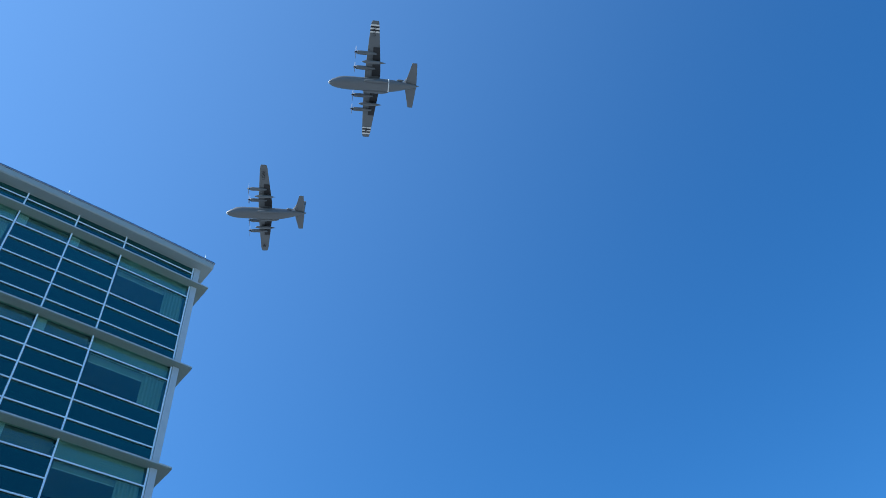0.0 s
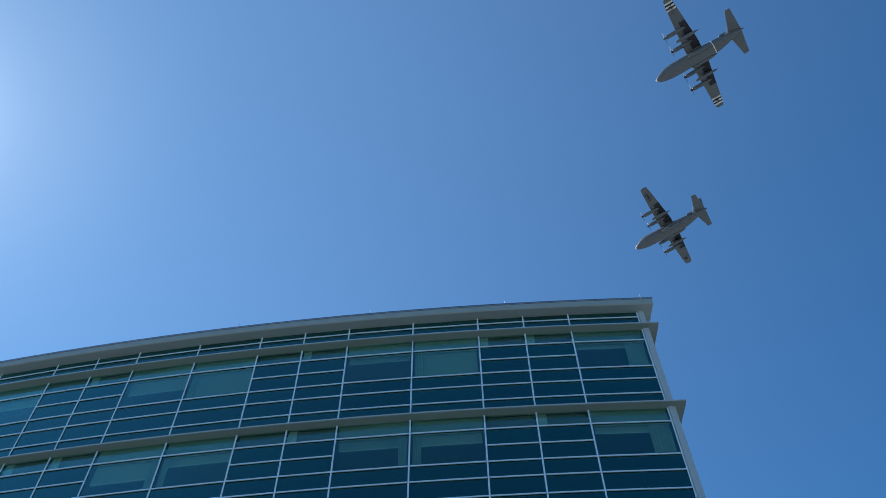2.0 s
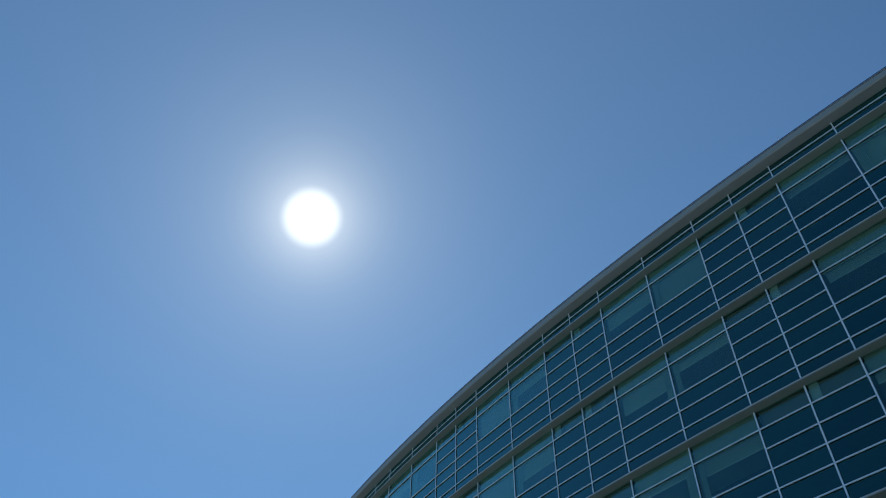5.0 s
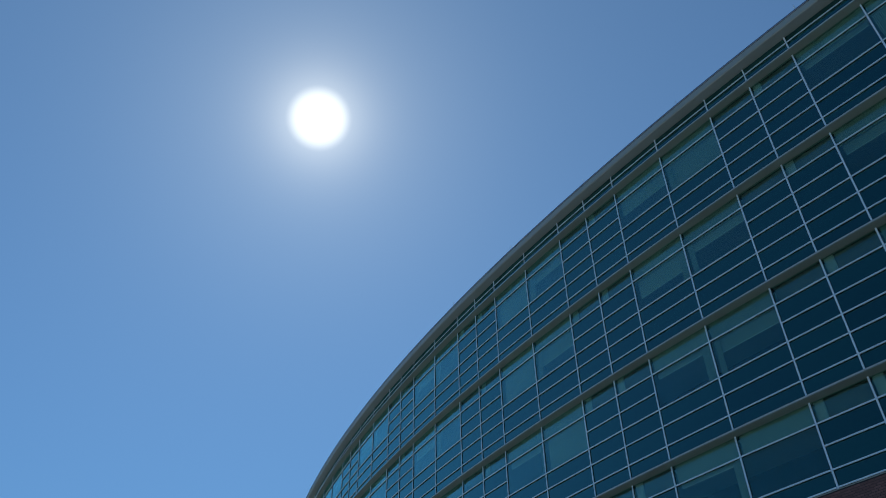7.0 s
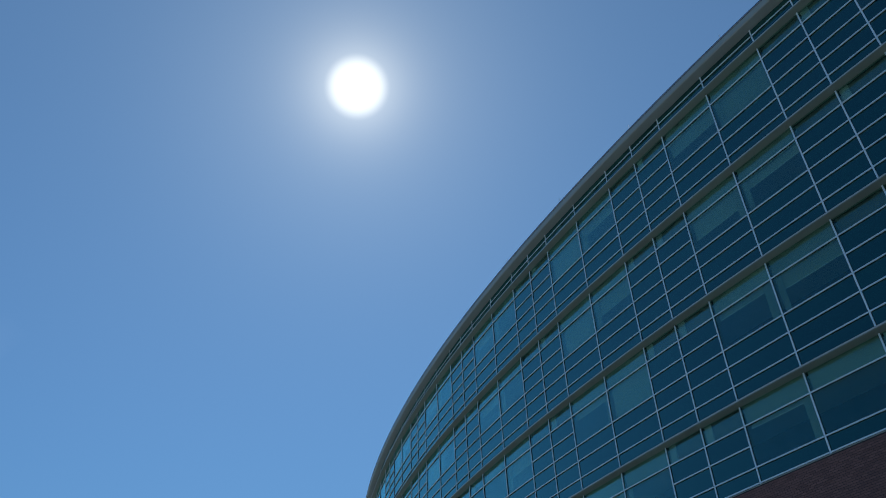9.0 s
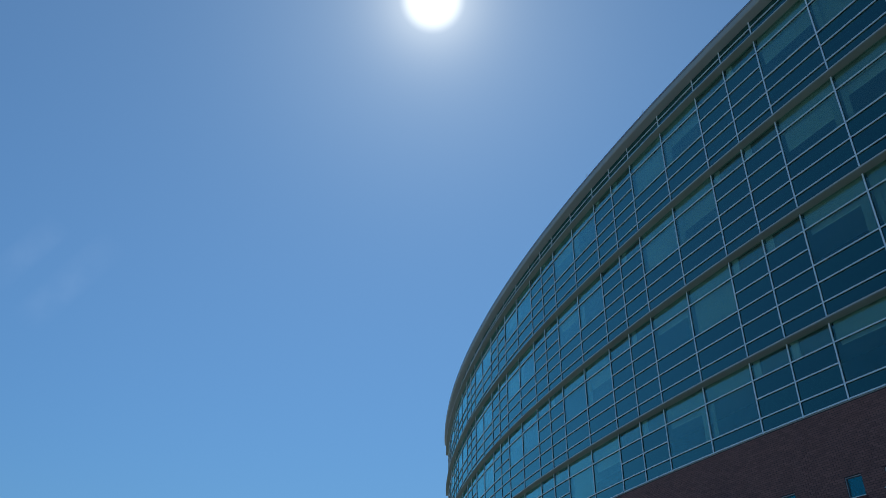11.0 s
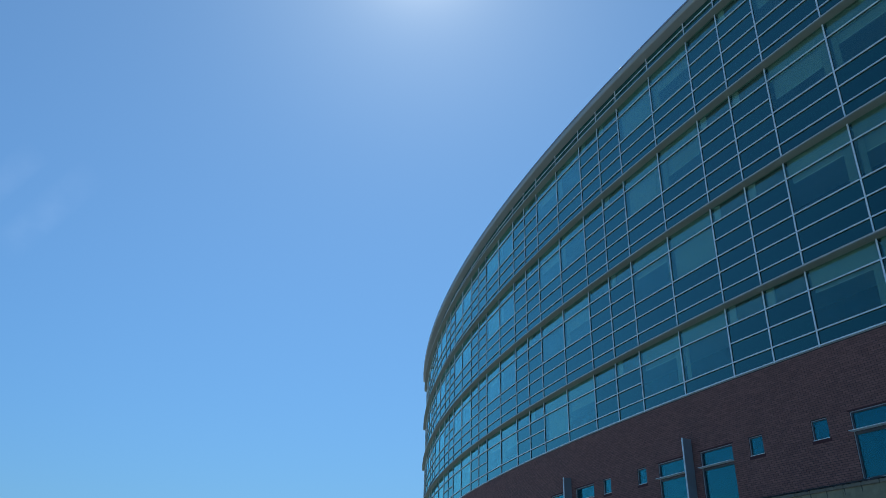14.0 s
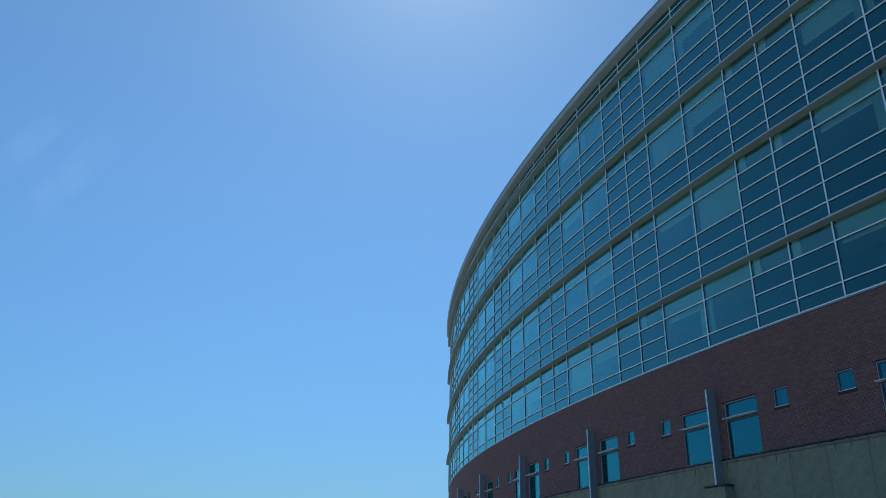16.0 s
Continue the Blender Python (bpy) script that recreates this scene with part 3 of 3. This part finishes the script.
# coping stones on top of the base, with dark run-off below some of their joints
M_STREAK = material("grey_water_streak", (0.105, 0.108, 0.088), 0.9, vary=0.3, fine=8, broad=2)
M_COPING = material("weathered_coping_stone", (0.20, 0.195, 0.15), 0.9, vary=0.35, fine=9, broad=1.4, bump=0.006, per_object=0.18)
cope = box_mesh("coping_stone", -0.297, 0.297, -0.115, -0.03, -0.075, 0.03, M_COPING, 0.012)
run_off = mesh_of("run_off_stain", [(x, y, z) for y in (-0.0735, -0.068) for x, z in ((-0.03, 0.0), (-0.022, -0.12), (-0.006, -0.30), (0.008, -0.27), (0.02, -0.1), (0.028, 0.0))],
                  [(0, 1, 2, 3, 4, 5), (11, 10, 9, 8, 7, 6)] + [(k, k + 6, (k + 1) % 6 + 6, (k + 1) % 6) for k in range(6)], M_STREAK)
for j in range(int((END - 7.0) / 0.604)):
    child("coping_stone", cope, base_wall, at(7.0 + (j + 0.5) * 0.604, rng.uniform(-0.008, 0.008), Z_BRICK0))
    if rng.random() < 0.45:
        child("run_off_stain", run_off, base_wall, at(7.0 + j * 0.604 + rng.uniform(-0.02, 0.02), 0, Z_BRICK0 - 0.07 + rng.uniform(0.0, 0.12)))
bm = bmesh.new()
crng = random.Random(9)
s = 0.0
ring = None
while s < END:
    lump, drip = crng.uniform(0, 0.015), crng.choice((0, 0, 0, 0.0, 0.01, 0.02, 0.05))
    cur = [bm.verts.new(spot(s, o, z)) for o, z in ((0.0, Z_BRICK0 + 0.10), (0.05 + lump, Z_BRICK0 + 0.085 + lump), (0.122 + lump, Z_BRICK0 + 0.05 - drip), (0.0, Z_BRICK0 + 0.032))]
    if ring:
        for a in range(4):
            bm.faces.new((ring[a], ring[(a + 1) % 4], cur[(a + 1) % 4], cur[a]))
    ring = cur
    s += crng.uniform(0.06, 0.2)
child("flashing", bm_mesh("flashing", bm, M_MOSS), base_wall, label="dark weathered flashing with drip stains")

# ---- the two transport aircraft overhead ----
def loft(name, rings, mat, smooth=True):
    bm = bmesh.new()
    rows = [[bm.verts.new(p) for p in r] for r in rings]
    n = len(rows[0])
    for a, b in zip(rows, rows[1:]):
        for i in range(n):
            bm.faces.new((a[i], a[(i + 1) % n], b[(i + 1) % n], b[i]))
    bm.faces.new(rows[0])
    bm.faces.new(rows[-1])
    return bm_mesh(name, bm, mat, smooth)


def oval(x, hw, z0, z1, n=24, square=2.3):
    out = []
    for i in range(n):
        a = 2 * math.pi * i / n
        c, s = math.cos(a), math.sin(a)
        out.append((x, hw * math.copysign(abs(c) ** (2 / square), c), (z0 + z1) / 2 + (z1 - z0) / 2 * math.copysign(abs(s) ** (2 / square), s)))
    return out


def airfoil(y, x_le, x_te, z, thick, n=10):
    top, low = [], []
    c = x_le - x_te
    for i in range(n + 1):
        u = (1 - math.cos(math.pi * i / n)) / 2
        t = thick * c * (1.48 * math.sqrt(u) - 0.63 * u - 1.76 * u * u + 1.42 * u ** 3 - 0.51 * u ** 4) * 1.0
        top.append((x_le - u * c, y, z + t * 1.25))
        low.append((x_le - u * c, y, z - t * 0.75))
    return top + low[-1:0:-1]


def turned(name, profile, mat, n=16):
    """A body of revolution along x from (x, radius) pairs."""
    return loft(name, [[(x, r * math.cos(2 * math.pi * i / n), r * math.sin(2 * math.pi * i / n)) for i in range(n)] for x, r in profile], mat)


def wing_x(y):
    """Leading and trailing edge of the wing at the half-span y."""
    u = max(0.0, (abs(y) - 4.0) / 16.8)
    return 3.05 - 0.75 * u, -2.05 + 1.75 * u


def under_wing(name, y0, y1, f0, f1, mat, drop):
    """A thin skin on the underside of the wing between two chord fractions."""
    vs = []
    for y in (y0, y1):
        le, te = wing_x(y)
        for f in (f0, f1):
            for d in (drop, drop + 0.05):
                vs.append((le + (te - le) * f, y, 1.95 + abs(y) * 0.03 - 0.30 + 0.16 * abs(f - 0.35) - d + 0.012 * abs(y) * 0.6))
    faces = [(0, 1, 3, 2), (4, 6, 7, 5), (0, 4, 5, 1), (2, 3, 7, 6), (0, 2, 6, 4), (1, 5, 7, 3)]
    return mesh_of(name, vs, faces, mat)


def text_mesh(name, words, size, mat):
    cu = bpy.data.curves.new(name, "FONT")
    cu.body, cu.size, cu.align_x, cu.align_y, cu.extrude = words, size, "CENTER", "CENTER", 0.01
    tmp = new("lettering_source", cu)
    me = bpy.data.meshes.new_from_object(tmp.evaluated_get(bpy.context.evaluated_depsgraph_get()))
    bpy.data.objects.remove(tmp)
    bpy.data.curves.remove(cu)
    me.materials.clear()
    me.materials.append(mat)
    return me


def aircraft(label, stripes):
    plane = tagged(new("transport_aircraft", None), label, "aircraft", "aircraft overhead")
    rings = [oval(14.85, 0.18, -0.95, -0.6), oval(14.5, 0.62, -1.35, -0.15), oval(13.6, 1.15, -1.75, 0.45), oval(12.6, 1.5, -1.95, 1.0), oval(11.6, 1.78, -2.08, 1.75),
             oval(10.2, 2.02, -2.15, 2.05), oval(8.5, 2.12, -2.15, 2.15), oval(4, 2.12, -2.15, 2.15), oval(-1.5, 2.12, -2.15, 2.15), oval(-4.2, 2.1, -2.05, 2.15),
             oval(-6.5, 1.9, -1.5, 2.1), oval(-9, 1.5, -0.75, 2.05), oval(-11.5, 1.0, 0.1, 1.95), oval(-13.6, 0.5, 0.85, 1.8), oval(-14.9, 0.14, 1.25, 1.6)]
    fuse = child("fuselage", loft("fuselage", rings, M_PLANE), plane)
    # nose tip in white: the sunlight on it is put into the colour
    child("radome", turned("radome", [(15.0, 0.05), (14.9, 0.25), (14.6, 0.52), (14.3, 0.70)], M_PLANE_WHITE), fuse, pose(0, 0, -0.77), "nose radome, coloured white for the sunlight on it")
    for sd in (1, -1):
        pod = [oval(3.4, 0.06, -1.5, -1.3, 16), oval(2.6, 0.32, -1.8, -0.8, 16), oval(1.4, 0.5, -2.0, -0.5, 16), oval(-2.6, 0.5, -2.0, -0.5, 16), oval(-4.0, 0.3, -1.75, -0.8, 16), oval(-4.9, 0.06, -1.35, -1.15, 16)]
        child("wheel_fairing", loft("wheel_fairing", pod, M_PLANE), fuse, pose(0, 1.85 * sd, 0))
    spans = (0, 2.0, 4.0, 9.0, 14.0, 19.0, 20.3, 20.8)
    secs = []
    for y in [-v for v in reversed(spans[1:])] + list(spans):
        le, te = wing_x(y)
        if abs(y) > 20.0:
            le, te = le - 0.5 * (abs(y) - 20.0), te + 0.35 * (abs(y) - 20.0)
        secs.append(airfoil(y, le, te, 1.95 + abs(y) * 0.03, 0.15 - 0.002 * abs(y)))
    wing = child("wing", loft("wing", secs, M_PLANE), plane)
    for sd in (1, -1):
        for y0, y1 in ((2.3, 4.55), (4.6, 7.2), (7.25, 9.75), (9.8, 12.2)):
            child("flap", under_wing("flap", sd * y0, sd * y1, 0.45, 0.985, M_PLANE_DARK, 0.10), wing, label="soot-black flap underside")
        for y in (4.95, 10.1):
            nac = child("engine_nacelle", turned("engine_nacelle", [(7.0, 0.42), (6.7, 0.62), (5.5, 0.68), (3.5, 0.66), (1.8, 0.5), (0.6, 0.28)], M_PLANE), plane, pose(-0.8, sd * y, 1.75))
            child("intake", turned("intake", [(6.75, 0.2), (6.4, 0.4), (5.4, 0.42), (4.0, 0.2)], M_PLANE), nac, pose(0, 0, -0.5))
            prop = child("propeller", turned("propeller", [(7.9, 0.04), (7.7, 0.2), (7.3, 0.36), (7.0, 0.4)], M_PLANE_DARK), plane, pose(-0.8, sd * y, 1.75), "dark spinner")
            turn0 = rng.uniform(0, 90)
            for b in range(4):
                blade = [[(7.35 + 0.10 * t, -wd, r), (7.35 - 0.10 * t, wd, r), (7.31 - 0.10 * t, wd, r), (7.31 + 0.10 * t, -wd, r)] for r, wd, t in ((0.3, 0.09, 1.5), (0.8, 0.2, 1.2), (1.5, 0.22, 0.8), (2.0, 0.17, 0.5), (2.05, 0.1, 0.4))]
                child("blade", shared("blade", lambda: loft("blade", blade, M_PLANE_PROP, False)), prop, pose(0, 0, 0, turn0 + 90 * b))
        tank = child("fuel_tank", turned("fuel_tank", [(5.2, 0.03), (4.6, 0.3), (3.4, 0.55), (1.5, 0.62), (-0.6, 0.5), (-2.0, 0.2), (-2.7, 0.03)], M_PLANE), plane, pose(-0.7, sd * 7.5, 0.75))
        child("pylon", box_mesh("pylon", -0.5, 2.5, -0.12, 0.12, 0.5, 1.35, M_PLANE, 0.04), tank)
    tail = [airfoil(y, -10.4 - 1.9 * abs(y) / 8.0, -14.5 + 0.55 * abs(y) / 8.0, 1.75, 0.11) for y in (-8.0, -7.7, -4, 0, 4, 7.7, 8.0)]
    child("tailplane", loft("tailplane", tail, M_PLANE), plane)
    fin_rings = []
    for z, le, te in ((1.6, -6.5, -14.2), (2.8, -9.4, -14.4), (8.6, -11.9, -14.9), (9.2, -12.7, -14.8)):
        fin_rings.append([(x, y, z) for x, y, _ in [(p[0], (p[2]) * 0.9, 0) for p in airfoil(0, le, te, 0, 0.09)]])
    child("tail_fin", loft("tail_fin", fin_rings, M_PLANE), plane)
    child("tail_cone", turned("tail_cone", [(-14.2, 0.35), (-14.8, 0.25), (-15.3, 0.06)], M_PLANE), plane, pose(0, 0, 1.5))
    child("side_pod", turned("side_pod", [(-7.6, 0.1), (-8.1, 0.34), (-9.4, 0.34), (-10.0, 0.1)], M_PLANE), plane, pose(0, 1.75, 1.2))
    word = text_mesh("lettering", "USAF", 1.5 if stripes else 1.75, M_PLANE_DARK)
    child("lettering", word, wing, pose(1.0, 17.6 if stripes else 16.6, 1.80, 180, 0, 90), "black stencilled letters")
    star = [(math.sin(math.pi * k / 5) * r, math.cos(math.pi * k / 5) * r) for k in range(10) for r in ((0.85 if k % 2 == 0 else 0.34),)]
    vs = [(1.0 + a, -17.7 + b, z) for z in (1.80, 1.84) for a, b in star]
    child("star", mesh_of("star", vs, [tuple(range(10)), tuple(range(19, 9, -1))] + [(k, k + 10, (k + 1) % 10 + 10, (k + 1) % 10) for k in range(10)], M_PLANE_DARK), wing, label="dark painted star")
    if stripes:
        for sd in (1, -1):
            for j in range(5):
                y = 16.9 + j * 0.55
                child("stripe", under_wing("stripe", sd * y, sd * (y + 0.55), 0.02, 0.98, M_PLANE_WHITE if j % 2 == 0 else M_PLANE_DARK, 0.05), wing, label="painted recognition stripe")
        child("fuselage_band", loft("fuselage_band", [[(x, y * 1.02, 0.25 + (z - 0.25) * 1.02) for x, y, z in oval(xx, 2.06, -1.95 + 0.24 * (-4.7 - xx), 2.13)] for xx in (-4.7, -5.05)], M_PLANE_WHITE), fuse, label="white painted band")
    return plane


plain = aircraft("grey four-engined propeller transport aircraft flying level overhead", False)
plain.matrix_basis = pose(76.5, 173.8, 245.5 + EYE, 0, 0, 150)
striped = aircraft("grey four-engined propeller transport aircraft with striped wing tips", True)
striped.matrix_basis = pose(76.0, 100.5, 235.5 + EYE, 4, 0, 150.5)

# ---- bricks ----
BL, BH, JOINT = 0.2032, 0.0677, 0.0135
NEAR = (20.0, 23.5, 6.3 + EYE, 6.9 + EYE)
verts, faces = [], []
near_mesh = box_mesh("brick", -(BL - JOINT) / 2, (BL - JOINT) / 2, -0.022, -0.008, -(BH - JOINT) / 2, (BH - JOINT) / 2, M_BRICK_ONE)
near_bricks = []
course = 0
z = Z_BRICK0 + 0.06
while z + BH < SILL - 0.03:
    za, zb = z + JOINT / 2, z + BH - JOINT / 2
    runs, s = [], 7.0
    for h in sorted(h for h in HOLES if h[2] - 0.02 < z + BH / 2 < h[3] + 0.02):
        if h[1] > 7.0:
            if h[0] > s:
                runs.append((s, h[0]))
            s = max(s, h[1])
    runs.append((s, END + 0.35))
    for a, b in runs:
        i = math.floor((a - (course % 2) * BL / 2) / BL)
        while True:
            s0, s1 = i * BL + (course % 2) * BL / 2 + JOINT / 2, (i + 1) * BL + (course % 2) * BL / 2 - JOINT / 2
            i += 1
            if s0 >= b:
                break
            t0, t1 = max(s0, a), min(s1, b)
            if t1 - t0 < 0.006:
                continue
            if NEAR[0] < t0 < NEAR[1] and NEAR[2] < za < NEAR[3] and t1 - t0 > BL - JOINT - 0.002 and len(near_bricks) < 300:
                near_bricks.append(((t0 + t1) / 2, (za + zb) / 2))
                continue
            proud = 0.020 + 0.003 * rng.random()
            n = len(verts)
            verts += [spot(t, o, zz) for o in (proud, 0.008) for t, zz in ((t0, za), (t1, za), (t1, zb), (t0, zb))]
            faces += [(n, n + 3, n + 2, n + 1), (n, n + 1, n + 5, n + 4), (n + 1, n + 2, n + 6, n + 5), (n + 2, n + 3, n + 7, n + 6), (n + 3, n, n + 4, n + 7)]
    z += BH
    course += 1
child("brickwork", mesh_of("brickwork", verts, faces, M_BRICK), brick_wall, label="red-brown bricks laid in running bond", kind="stuff")
for s, zc in near_bricks:
    child("brick", near_mesh, brick_wall, at(s, rng.uniform(-0.001, 0.002), zc))
